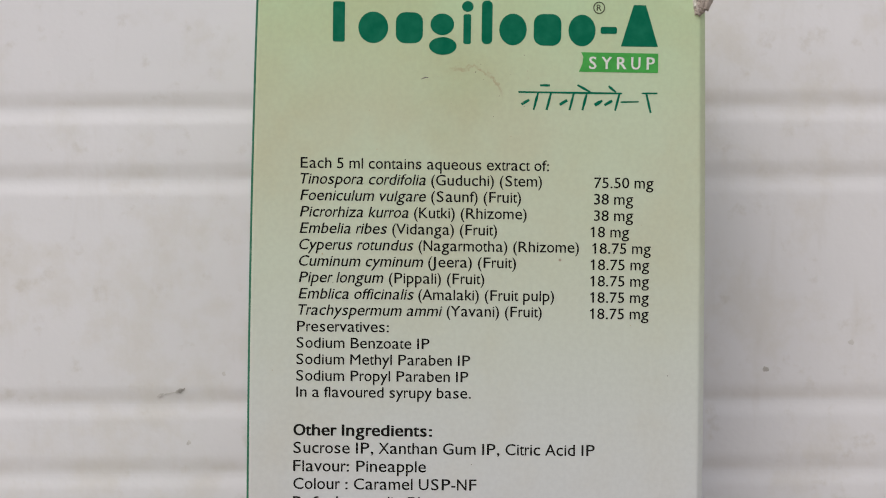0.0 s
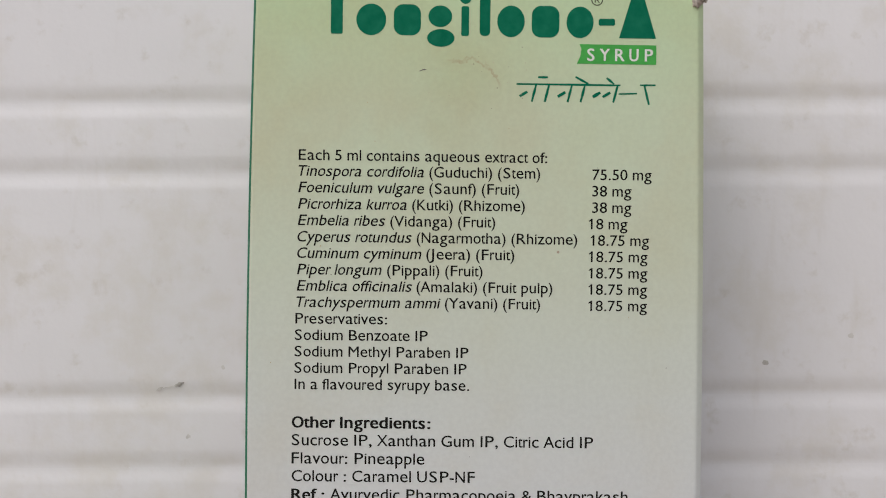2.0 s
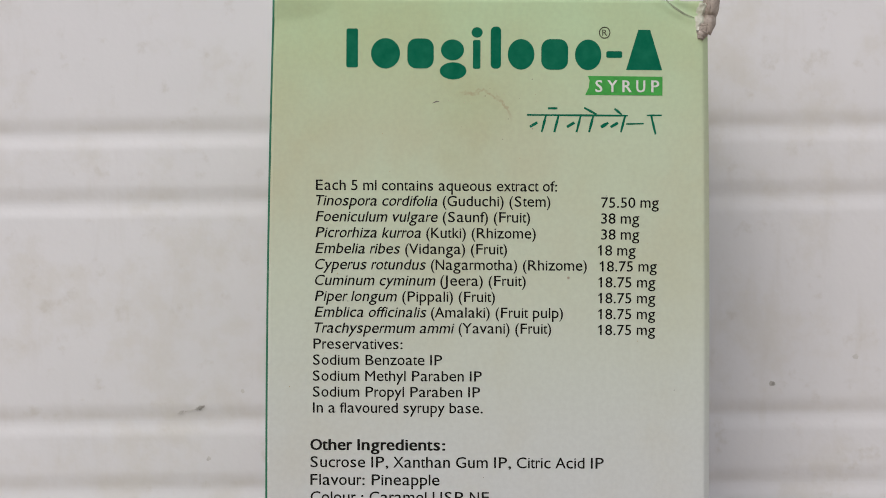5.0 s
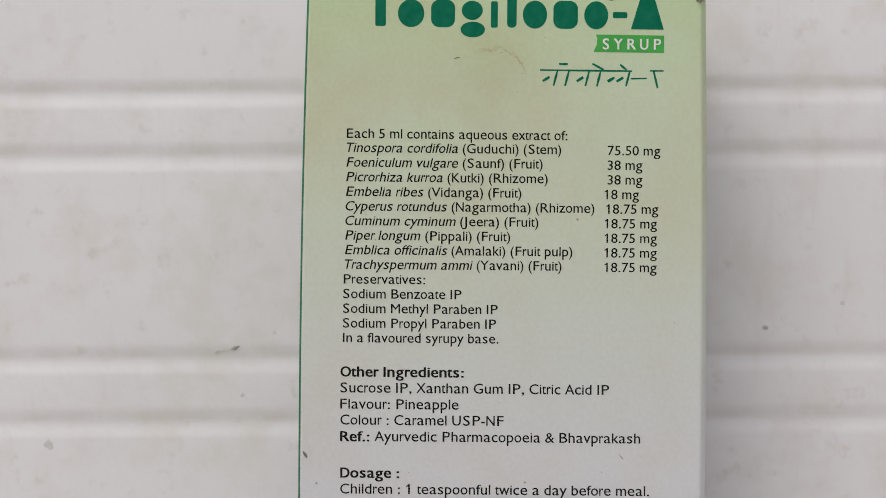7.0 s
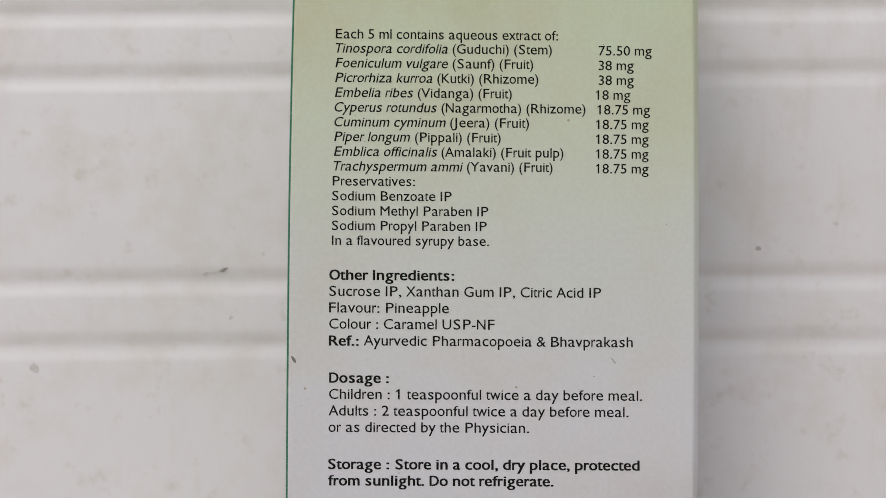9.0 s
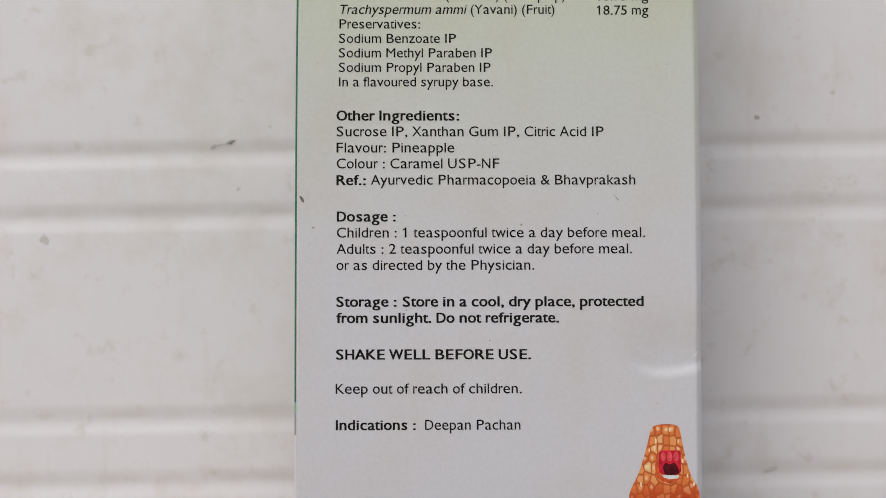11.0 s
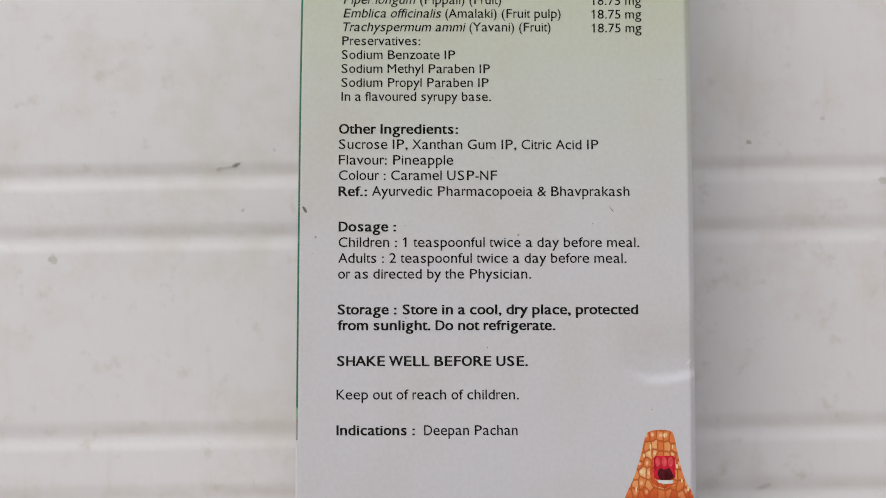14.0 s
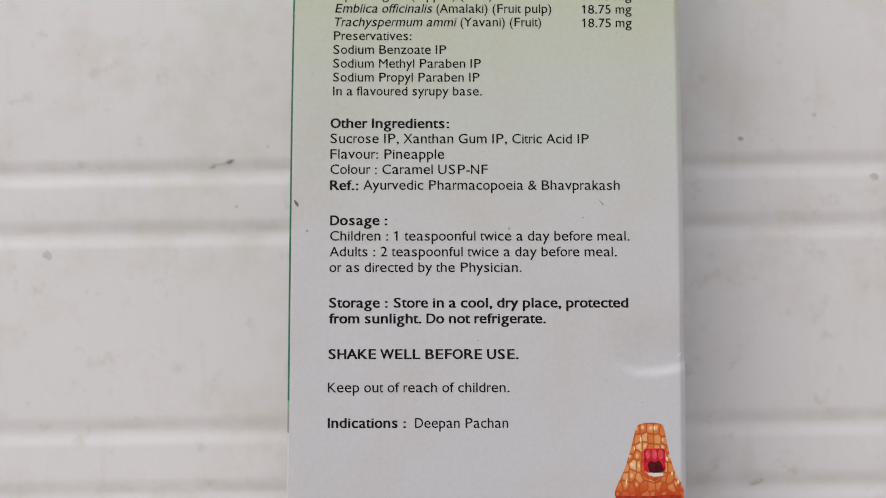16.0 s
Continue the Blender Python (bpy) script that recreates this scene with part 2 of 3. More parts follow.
CARD, SIDE = card_print(), side_print()
BLACK = ink("black_ink", (0.006, 0.0065, 0.005), 0.6)
BRAND_GREEN = ink("deep_green_ink", (0.002, 0.142, 0.074), 0.35, 0.10)
FLAG_GREEN = ink("leaf_green_ink", (0.075, 0.38, 0.07), 0.35, 0.12)
WHITE_INK = ink("white_ink", (0.74, 0.76, 0.72), 0.4, 0.06)
MARK_GREY = ink("dark_grey_ink", (0.07, 0.08, 0.045))
CORN = painted_cells("corn_kernel_artwork", (0.98, 1.42), [(0.0, (0.66, 0.15, 0.04)), (0.35, (0.76, 0.24, 0.06)), (0.7, (0.82, 0.35, 0.11)), (1.0, (0.88, 0.55, 0.25))],
                     (0.47, 0.085, 0.015), (0.93, 0.74, 0.42), (0.78, 0.26, 0.16), 0.0206, 0.0248, 3.1)
BEADS = painted_cells("red_bead_artwork", (0.85, 1.0), [(0.0, (0.46, 0.006, 0.022)), (0.5, (0.60, 0.014, 0.04)), (0.85, (0.68, 0.05, 0.08)), (1.0, (0.76, 0.20, 0.20))],
                      (0.34, 0.004, 0.014), (0.88, 0.50, 0.46), (0.75, 0.60, 0.60), 0.0080, 0.0130, 7.4)
KERNEL_SHINE = ink("pale_highlight_ink", (0.93, 0.72, 0.42), 0.35, 0.12)
EAVE = ink("dark_red_eave_ink", (0.42, 0.035, 0.012), 0.4, 0.4, 1300.0)
GLOW = ink("red_orange_ink", (0.62, 0.10, 0.025), 0.4, 0.3, 1300.0)
RED = ink("bright_red_ink", (0.58, 0.012, 0.035), 0.35, 0.45, 900.0)
PINK = ink("glossy_pink_ink", (0.72, 0.085, 0.10), 0.35, 0.3, 1200.0)
PINK_LIGHT = ink("pale_pink_gloss_ink", (0.84, 0.36, 0.36), 0.35, 0.2, 1200.0)
MAROON = ink("dark_maroon_ink", (0.075, 0.003, 0.008), 0.4, 0.5, 900.0)
TOWER = tower_wash()
TOWER_SHADE = ink("dark_olive_wash_ink", (0.17, 0.155, 0.115), 0.5, 0.4, 350.0)
PALE = ink("pale_wash_ink", (0.70, 0.70, 0.72), 0.5, 0.06)
TURRET = ink("pale_green_grey_ink", (0.42, 0.48, 0.42), 0.5, 0.4, 700.0)
HILL = ink("warm_grey_wash_ink", (0.40, 0.37, 0.36), 0.5, 0.25, 500.0)
TAN = ink("tan_smear", (0.47, 0.42, 0.26), 0.7, 0.35, 900.0)
FAINT = ink("faint_wall_dirt", (0.615, 0.605, 0.585), 0.8, 0.12, 700.0)
WALL_DIRT = ink("grey_wall_dirt", (0.51, 0.495, 0.465), 0.8, 0.25, 700.0)
GRIT = ink("dark_grit", (0.36, 0.345, 0.32), 0.8, 0.45, 1500.0)
CREASE_SHADE = ink("grey_green_crease_shade", (0.31, 0.35, 0.235), 0.6, 0.3, 900.0)
SMEAR = ink("brown_smear", (0.50, 0.49, 0.34), 0.7, 0.2, 1500.0)
DIRT = ink("dark_dirt", (0.16, 0.15, 0.135), 0.8, 0.4, 900.0)
SCUFF = ink("white_scuff", (0.76, 0.75, 0.76), 0.5, 0.05)
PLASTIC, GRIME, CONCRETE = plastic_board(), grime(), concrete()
TORN = torn_board("torn_grey_board", (0.27, 0.225, 0.185), (0.43, 0.375, 0.325), (0.62, 0.56, 0.51))
PLY = torn_board("torn_white_ply", (0.50, 0.50, 0.40), (0.64, 0.65, 0.54), (0.80, 0.78, 0.72))

MM = 0.001


def part(name, bm, mat, parent, label="", kind=""):
    me = bpy.data.meshes.new(name)
    bmesh.ops.recalc_face_normals(bm, faces=bm.faces)
    bm.to_mesh(me)
    bm.free()
    ob = new(name, me)
    me.materials.append(mat)
    if parent:
        ob.parent = parent
    return tagged(ob, label=label, kind=kind)


# ---- the setting: ground and a ribbed white wall ----
def build_ground():
    bm = bmesh.new()
    bmesh.ops.create_grid(bm, x_segments=40, y_segments=40, size=400.0)
    part("ground", bm, CONCRETE, None, "plain sandy concrete ground under the carton", "structure")


WALL = pose(0.0, 0.03394, 0.0, -1.731, -0.617, 0.301)
PITCH, NARROW = 0.04464, 0.01068
WALL_FIRST = -0.02374
HALF_WIDTH = 0.9


def board(height, lip):
    """Cross-section of one board: a flat face whose foot rolls back into a groove and whose head rolls back to meet it. (y, z)"""
    r_foot, r_head, deep = lip * 1.3, lip * 1.15, 0.00030
    pts = []
    for k in range(11):
        a = k / 10
        pts.append((deep * (1 + math.cos(math.pi * a)) / 2, r_foot * a))
    for k in range(11):
        a = k / 10
        pts.append((deep * (1 - math.cos(math.pi * a)) / 2, height - r_head * (1 - a)))
    pts += [(deep + 0.0002, height + 0.0004), (0.006, height + 0.0004), (0.006, 0.0)]
    bm = bmesh.new()
    steps = 24
    rings = []
    for s in range(steps + 1):
        x = -HALF_WIDTH + 2 * HALF_WIDTH * s / steps
        rings.append([bm.verts.new((x, y, z)) for y, z in pts])
    n = len(pts)
    for a, b in zip(rings, rings[1:]):
        for k in range(n):
            bm.faces.new((a[k], a[(k + 1) % n], b[(k + 1) % n], b[k])).smooth = k < n - 4
    bm.faces.new(rings[0])
    bm.faces.new(list(reversed(rings[-1])))
    for e in bm.edges:
        e.smooth = all(f.smooth for f in e.link_faces)
    return bm


def build_wall():
    bm = bmesh.new()
    bmesh.ops.create_cube(bm, size=1.0, matrix=Matrix.Translation((0, 0.020, 0.60)) @ Matrix.Diagonal((2 * HALF_WIDTH, 0.026, 1.26, 1)))
    wall = part("wall_back", bm, GRIME, None, "white ribbed plastic wall with dirty grooves, standing nearly upright", "structure")
    wall.matrix_world = WALL
    wide = narrow = None
    first = WALL_FIRST
    for k in range(27):
        z = first + k * PITCH
        if z > 0.0:
            if narrow is None:
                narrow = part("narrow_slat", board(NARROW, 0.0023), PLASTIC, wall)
                ob = narrow
            else:
                ob = new("narrow_slat", narrow.data)
                ob.parent = wall
            ob.matrix_basis = pose(0, 0, z)
        if wide is None:
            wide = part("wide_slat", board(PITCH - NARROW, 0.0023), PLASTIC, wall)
            ob = wide
        else:
            ob = new("wide_slat", wide.data)
            ob.parent = wall
        ob.matrix_basis = pose(0, 0, z + NARROW)
    return wall


# ---- the carton ----
# Places on its face are in millimetres: x from the left margin of the print, z up from the print's middle heading.
X0, Z0 = -24.0, 78.0
TOP, FOOT = 60.0, -78.0
DEEP = 24.0
R_LEFT, R_RIGHT, FOLD = 0.30, 0.75, 0.65


def left_edge(z):
    return -6.0 + 0.0042 * z + (0.00019 * z * z if z > 0 else 0.0)


def right_edge(z):
    return 54.25 - 0.0002 * z * z


def face_depth(x, z):
    """How far the face lies behind its flat front at a place: the rounded folds, a dent, the crumpled corners."""
    y = 0.0
    lx, rx = left_edge(z) + R_LEFT, right_edge(z) - R_RIGHT
    if x < lx:
        d = min(1.0, (lx - x) / R_LEFT)
        y += R_LEFT * (1 - math.sqrt(1 - d * d))
    if x > rx:
        d = min(1.0, (x - rx) / R_RIGHT)
        y += FOLD * d ** 1.15
    # thumb dent at the right edge: a shallow hollow above a curved lower lip
    if x > 41.8 and -41.0 < z < -26.0:
        v = z - (-39.3 + (2.5 * ((47.8 - x) / 5.5) ** 2 if x < 47.8 else 0.7 * ((x - 47.8) / 5.0) ** 2))
        d = min(1.0, (x - 41.8) / 5.5)
        deep = 0.55 * d * d * (3 - 2 * d)
        if 0 < v < 11.0:
            u = min(1.0, v / 1.7)
            w = 1.0 if v < 1.7 else max(0.0, 1 - (v - 1.7) / 9.3)
            y += deep * u * u * (3 - 2 * u) * w * w * (3 - 2 * w)
    # crushed head corners
    c = max(0.0, 1 - math.hypot((x - 53.5) / 6.5, (z - 60.5) / 5.5))
    y += 1.3 * c + 0.25 * c * math.sin(x * 1.6 + z * 1.3)
    c = max(0.0, 1 - math.hypot((x + 3.5) / 7.0, (z - 60.5) / 3.4))
    y -= 0.7 * c
    # a pinched fold that runs down into the torn corner
    if x > 45.5 and z > 55.0:
        off = z - (60.6 - 0.62 * (x - 47.4) + 0.030 * (x - 47.4) ** 2)
        along = min(1.0, (x - 45.5) / 2.5)
        y += along * (0.42 * math.exp(-(off / 0.38) ** 2) - 0.30 * math.exp(-((off + 1.0) / 0.55) ** 2))
    return y


def warped(x, z):
    """Where a place of the flat artwork lies on the slightly warped board."""
    u, v = (x - 24.0) / 30.0, max(-75.0, min(62.0, z)) / 60.0
    return (x + -0.034 - 0.047 * u + 0.038 * v - 0.241 * u * v + 0.195 * v * v - 0.097 * u * u - 0.029 * v ** 3,
            z + 0.084 - 0.012 * u - 0.043 * v - 0.168 * u * v - 0.210 * v * v + 0.000 * u * u + 0.057 * v ** 3)


def on_face(x, z, lift):
    a, b = warped(x, z)
    return Vector(((a + X0) * MM, (face_depth(x, z) - lift) * MM, (b + Z0) * MM))


def on_print(x, z, lift):
    """A place on the flat of the face, where the ink lies."""
    a, b = warped(x, z)
    return Vector(((a + X0) * MM, -lift * MM, (b + Z0) * MM))


def front_panel(parent):
    bm = bmesh.new()
    us = [0.0, 0.3, 0.55, 0.75, 0.9, 0.97, 1.0]
    rows = []
    n_z, n_x = 345, 150
    for j in range(n_z + 1):
        z = FOOT + (TOP - FOOT) * j / n_z
        lx, rx = left_edge(z) + R_LEFT, right_edge(z) - R_RIGHT
        xs = [lx + (rx - lx) * i / n_x for i in range(n_x + 1)] + [rx + R_RIGHT * u for u in us[1:]]
        rows.append([bm.verts.new(on_face(x, z, 0.0)) for x in xs])
    for a, b in zip(rows, rows[1:]):
        for i in range(len(a) - 1):
            bm.faces.new((a[i], a[i + 1], b[i + 1], b[i])).smooth = i < n_x
    ob = part("front_panel", bm, CARD, parent, "front panel printed pale green fading to white")
    if sum(f.normal.y * f.area for f in ob.data.polygons) > 0:
        ob.data.flip_normals()
    solid = ob.modifiers.new("board", "SOLIDIFY")
    solid.thickness, solid.offset = 0.4 * MM, -1.0
    return ob


def strip_panel(name, rows, mat, parent, label):
    """A sheet through rows of points in millimetres on the carton."""
    bm = bmesh.new()
    vs = [[bm.verts.new(on_print(x, z, -y)) for x, y, z in row] for row in rows]
    for a, b in zip(vs, vs[1:]):
        for i in range(len(a) - 1):
            bm.faces.new((a[i], a[i + 1], b[i + 1], b[i])).smooth = True
    ob = part(name, bm, mat, parent, label)
    solid = ob.modifiers.new("board", "SOLIDIFY")
    solid.thickness, solid.offset = 0.35 * MM, -1.0
    return ob


def build_carton():
    carton = new("medicine_carton")
    tagged(carton, "pale green and white syrup carton with a torn upper corner", "carton")
    front = front_panel(carton)
    zs = [FOOT + (TOP - FOOT) * j / 60 for j in range(61)]
    rows = []
    for z in zs:
        e = left_edge(z)
        rows.append([(e + R_LEFT * (1 - math.sin(u * math.pi / 2)), face_depth(e + R_LEFT, z) + R_LEFT * (1 - math.cos(u * math.pi / 2)), z) for u in (0, 0.25, 0.5, 0.75, 1.0)]
                    + [(e, R_LEFT + (DEEP - R_LEFT) * u, z) for u in (0.35, 0.7, 1.0)])
    strip_panel("left_side_panel", rows, SIDE, carton, "deep green side panel, grey and white at its foot")
    rows = [[(right_edge(z), FOLD + face_depth(right_edge(z) - R_RIGHT, z) + (DEEP - FOLD) * u, z) for u in (0.0, 0.3, 0.65, 0.95)] for z in zs]
    strip_panel("right_side_panel", rows, CARD, carton, "pale green to white side panel")
    rows = [[(left_edge(z) + 0.4 + (right_edge(z) - left_edge(z) - 0.8) * u, DEEP, z) for u in (0, 0.25, 0.5, 0.75, 1)] for z in zs[::6]]
    strip_panel("back_panel", rows, CARD, carton, "pale green to white back panel")
    for name, z, bulge in (("top_flap", TOP - 0.6, 0.5), ("bottom_flap", FOOT + 0.4, 0.0)):
        rows = []
        for k in range(9):
            y = 0.8 + (DEEP - 1.2) * k / 8
            rows.append([(left_edge(z) + 0.6 + (right_edge(z) - left_edge(z) - 1.4) * u, y + (2.2 * max(0, u - 0.85) / 0.15 if name == "top_flap" and k == 0 else 0),
                          z + bulge * math.sin(math.pi * u) * math.sin(math.pi * k / 8) - (1.2 * max(0, u - 0.85) / 0.15 if name == "top_flap" else 0)) for u in [i / 12 for i in range(13)]])
        strip_panel(name, rows, CARD, carton, "tucked end flap of pale board")
    torn_corner(carton)
    return carton, front


def torn_corner(carton):
    """Layers of grey board burst open at the upper corner."""
    for name, cx, cz, w, h, lift, mat, label in (("torn_layer", 54.0, 58.5, 0.90, 2.9, 0.30, TORN, "torn grey inner board"), ("torn_ply", 52.6, 57.9, 1.05, 1.9, 0.40, PLY, "peeled pale paper ply"),
                                                 ("torn_fibre", 52.9, 55.9, 0.75, 1.0, 0.25, TORN, "frayed grey board edge")):
        bm = bmesh.new()
        n_u, n_v = 16, 20
        grid = []
        for j in range(n_v + 1):
            v = j / n_v * 2 - 1
            row = []
            for i in range(n_u + 1):
                u = i / n_u * 2 - 1
                edge = 1 - 0.30 * abs(noise.noise((u * 1.3, v * 2.1, cx)))
                taper = 1.0 if v > 0 else 1 - 0.8 * v * v
                x = cx + w * u * edge * taper + 0.45 * v * w
                z = cz + h * v + 0.15 * noise.noise((u * 2.0, v * 2.0, cx + 5))
                y = -lift + 0.9 * u * u + 0.32 * noise.noise((u * 2.6, v * 3.4, 2.0 + cx)) + 0.10 * noise.noise((u * 7.0, v * 8.0, cx))
                row.append(bm.verts.new(on_print(x, min(z, TOP + 0.6), -(y + face_depth(min(x, 52.8), z)))))
            grid.append(row)
        for a, b in zip(grid, grid[1:]):
            for i in range(n_u):
                bm.faces.new((a[i], a[i + 1], b[i + 1], b[i])).smooth = True
        ob = part(name, bm, mat, carton, label)
        solid = ob.modifiers.new("ply", "SOLIDIFY")
        solid.thickness = 0.3 * MM
    # strip coloured as shade along the crease that runs into the torn corner
    ribbon("crease", [(47.6, 60.4), (49.0, 59.1), (50.4, 58.2), (51.9, 57.7)], 0.30, CREASE_SHADE, carton, 0.04, "dark crease towards the torn corner", ends=0.2)


# ---- print on the face ----
PLY_COUNT = itertools.count()


def ply(lift):
    """Each print lies a hair above the one before."""
    return lift + 0.0003 * (next(PLY_COUNT) % 30)


def flat(name, outline, mat, parent, lift, label=""):
    """A flat printed shape from its outline in face millimetres."""
    lift = ply(lift)
    bm = bmesh.new()
    bm.faces.new([bm.verts.new(on_print(x, z, lift)) for x, z in outline])
    bm.normal_update()
    bmesh.ops.triangulate(bm, faces=bm.faces[:])
    return part(name, bm, mat, parent, label)


def ribbon(name, pts, width, mat, parent, lift, label="", ends=0.25):
    """A printed stroke, stain or painted crease shade along points, swelling in the middle."""
    bm = bmesh.new()
    lift = ply(lift)
    rails = []
    fine = []
    for (x0, z0), (x1, z1) in zip(pts, pts[1:]):
        fine += [(x0 + (x1 - x0) * k / 5, z0 + (z1 - z0) * k / 5) for k in range(5)]
    fine.append(pts[-1])
    for k, (x, z) in enumerate(fine):
        a, b = fine[max(0, k - 1)], fine[min(len(fine) - 1, k + 1)]
        d = Vector((b[0] - a[0], b[1] - a[1])).normalized()
        w = width / 2 * (ends + (1 - ends) * math.sin(math.pi * k / (len(fine) - 1))) * (1 + 0.25 * noise.noise((x * 1.7, z * 1.7, width)))
        rails.append([bm.verts.new(on_face(x - d.y * s * w, z + d.x * s * w, lift)) for s in (-1, 1)])
    for a, b in zip(rails, rails[1:]):
        bm.faces.new((a[0], a[1], b[1], b[0]))
    return part(name, bm, mat, parent, label)


def rounded(x0, z0, x1, z1, r, steps=5):
    out = []
    for cx, cz, a0 in ((x1 - r, z1 - r, 0), (x0 + r, z1 - r, 90), (x0 + r, z0 + r, 180), (x1 - r, z0 + r, 270)):
        for k in range(steps + 1):
            a = radians(a0 + 90 * k / steps)
            out.append((cx + r * math.cos(a), cz + r * math.sin(a)))
    return out


def oval(cx, cz, rx, rz, n=28, wob=0.0, seed=0.0):
    return [(cx + rx * math.cos(t) * (1 + wob * noise.noise((math.cos(t), math.sin(t), seed))),
             cz + rz * math.sin(t) * (1 + wob * noise.noise((math.cos(t), math.sin(t), seed + 9)))) for t in (2 * math.pi * k / n for k in range(n))]


def smoothed(outline, rounds=2):
    """An outline with its corners cut round."""
    for _ in range(rounds):
        cut = []
        for (x0, z0), (x1, z1) in zip(outline, outline[1:] + outline[:1]):
            cut += [(0.78 * x0 + 0.22 * x1, 0.78 * z0 + 0.22 * z1), (0.22 * x0 + 0.78 * x1, 0.22 * z0 + 0.78 * z1)]
        outline = cut
    return outline


# Advance widths of a plain grotesque, in thousandths of the type size, by character.
THIN = {222: "ijl", 278: " ,.:It f", 333: "()-r", 360: "J", 500: "ckvsxyz", 556: "0123456789abdeghnopquL", 611: "FTZ", 667: "&ABEKPSVXY", 722: "CDHNRUw", 778: "GOQ", 833: "Mm", 944: "W"}
HEAVY = {278: " ,.Iijl", 333: "():-ft", 389: "r", 500: "z", 556: "0123456789aceksvxyJ", 611: "bdghnopquFLTZ", 667: "EPSVXY", 722: "&ABCDHKNRU", 778: "GOQw", 833: "M", 889: "m", 944: "W"}
ADVANCE = {heavy: {c: w / 1000 for w, chars in table.items() for c in chars} for heavy, table in ((False, THIN), (True, HEAVY))}
X_HEIGHT, CAP_HEIGHT = 0.519, 0.716
GLYPHS = {}
LIGHT, BOLD = 0.007, 0.027


def outline_of(text, bold, slant):
    """Corners and faces of a piece of lettering at size 1."""
    cu = bpy.data.curves.new("type", "FONT")
    cu.body, cu.size, cu.offset, cu.shear, cu.resolution_u = text, 1.0, bold, slant, 3
    tmp = bpy.data.objects.new("type", cu)
    me = bpy.data.meshes.new_from_object(tmp)
    co = np.array([v.co[:] for v in me.vertices]).reshape(-1, 3)
    faces = [tuple(p.vertices) for p in me.polygons]
    bpy.data.objects.remove(tmp)
    bpy.data.curves.remove(cu)
    bpy.data.meshes.remove(me)
    return co, faces


def spread_of(text, bold):
    co, _ = outline_of(text, bold, 0.0)
    return co[:, 0].max() - co[:, 0].min()


def glyph(c, bold):
    """One character, set to the grotesque's width and heights."""
    key = (c, bold)
    if key not in GLYPHS:
        co, faces = outline_of(c, 0.0, 0.0)
        own = spread_of("H" + c + "H", 0.0) - spread_of("HH", 0.0)
        wide = ADVANCE[bold > 0.01][c]
        k = min(1.22, max(0.82, wide / own))
        x = co[:, 0] * k + (wide - own * k) / 2
        cap_h = outline_of("H", 0.0, 0.0)[0][:, 1].max()
        x_h, asc = outline_of("x", 0.0, 0.0)[0][:, 1].max(), outline_of("l", 0.0, 0.0)[0][:, 1].max()
        y = co[:, 1].copy()
        if c in "abcdefghijklmnopqrstuvwxyz":
            y = np.where(y > x_h, X_HEIGHT + (y - x_h) * (CAP_HEIGHT - X_HEIGHT) / (asc - x_h), y * X_HEIGHT / x_h)
        else:
            y = y * CAP_HEIGHT / cap_h
        if c == "1":
            # a flag at the head of the numeral
            mid, n = (x.min() + x.max()) / 2, len(x)
            x = np.r_[x - 0.0, mid - 0.19, mid - 0.19, mid, mid]
            y = np.r_[y, 0.50, 0.585, CAP_HEIGHT, 0.60]
            faces = faces + [(n, n + 3, n + 2, n + 1)]
        GLYPHS[key] = (x, y, faces, wide)
    return GLYPHS[key]


def lettering(name, text, x0, x1, z0, cap, mat, parent, bold=LIGHT, slant=0.0, slope=-0.004, lift=0.03, spread=0.0):
    """Printed words from x0 to x1 on the base line z0 (millimetres), capitals cap high."""
    xs, ys, ls, faces, pen, count = [], [], [], [], 0.0, 0
    heavy = bold > 0.01
    plies = ((-bold, -0.3 * bold), (bold, -0.3 * bold), (-bold, 0.3 * bold), (bold, 0.3 * bold)) if heavy else ((-bold, -0.5 * bold), (bold, 0.5 * bold))
    for c in text:
        if c != " ":
            gx, gy, gf, wide = glyph(c, bold)
            for n, (dx, dy) in enumerate(plies):
                xs.append(gx + pen + dx)
                ys.append(gy + dy)
                ls.append(np.full(len(gx), lift + 0.004 * n))
                faces += [tuple(k + count for k in f) for f in gf]
                count += len(gx)
        pen += ADVANCE[heavy][c] + spread
    gx, gy, gl = np.concatenate(xs), np.concatenate(ys), np.concatenate(ls)
    gx = gx + slant * gy
    x = x0 + (gx - gx.min()) * (x1 - x0) / (gx.max() - gx.min())
    z = z0 + gy * cap / CAP_HEIGHT + slope * (x - x0)
    me = bpy.data.meshes.new(name)
    me.from_pydata([on_print(a, b, c) for a, b, c in zip(x, z, gl)], [], faces)
    me.materials.append(mat)
    ob = new(name, me)
    ob.parent = parent
    return ob




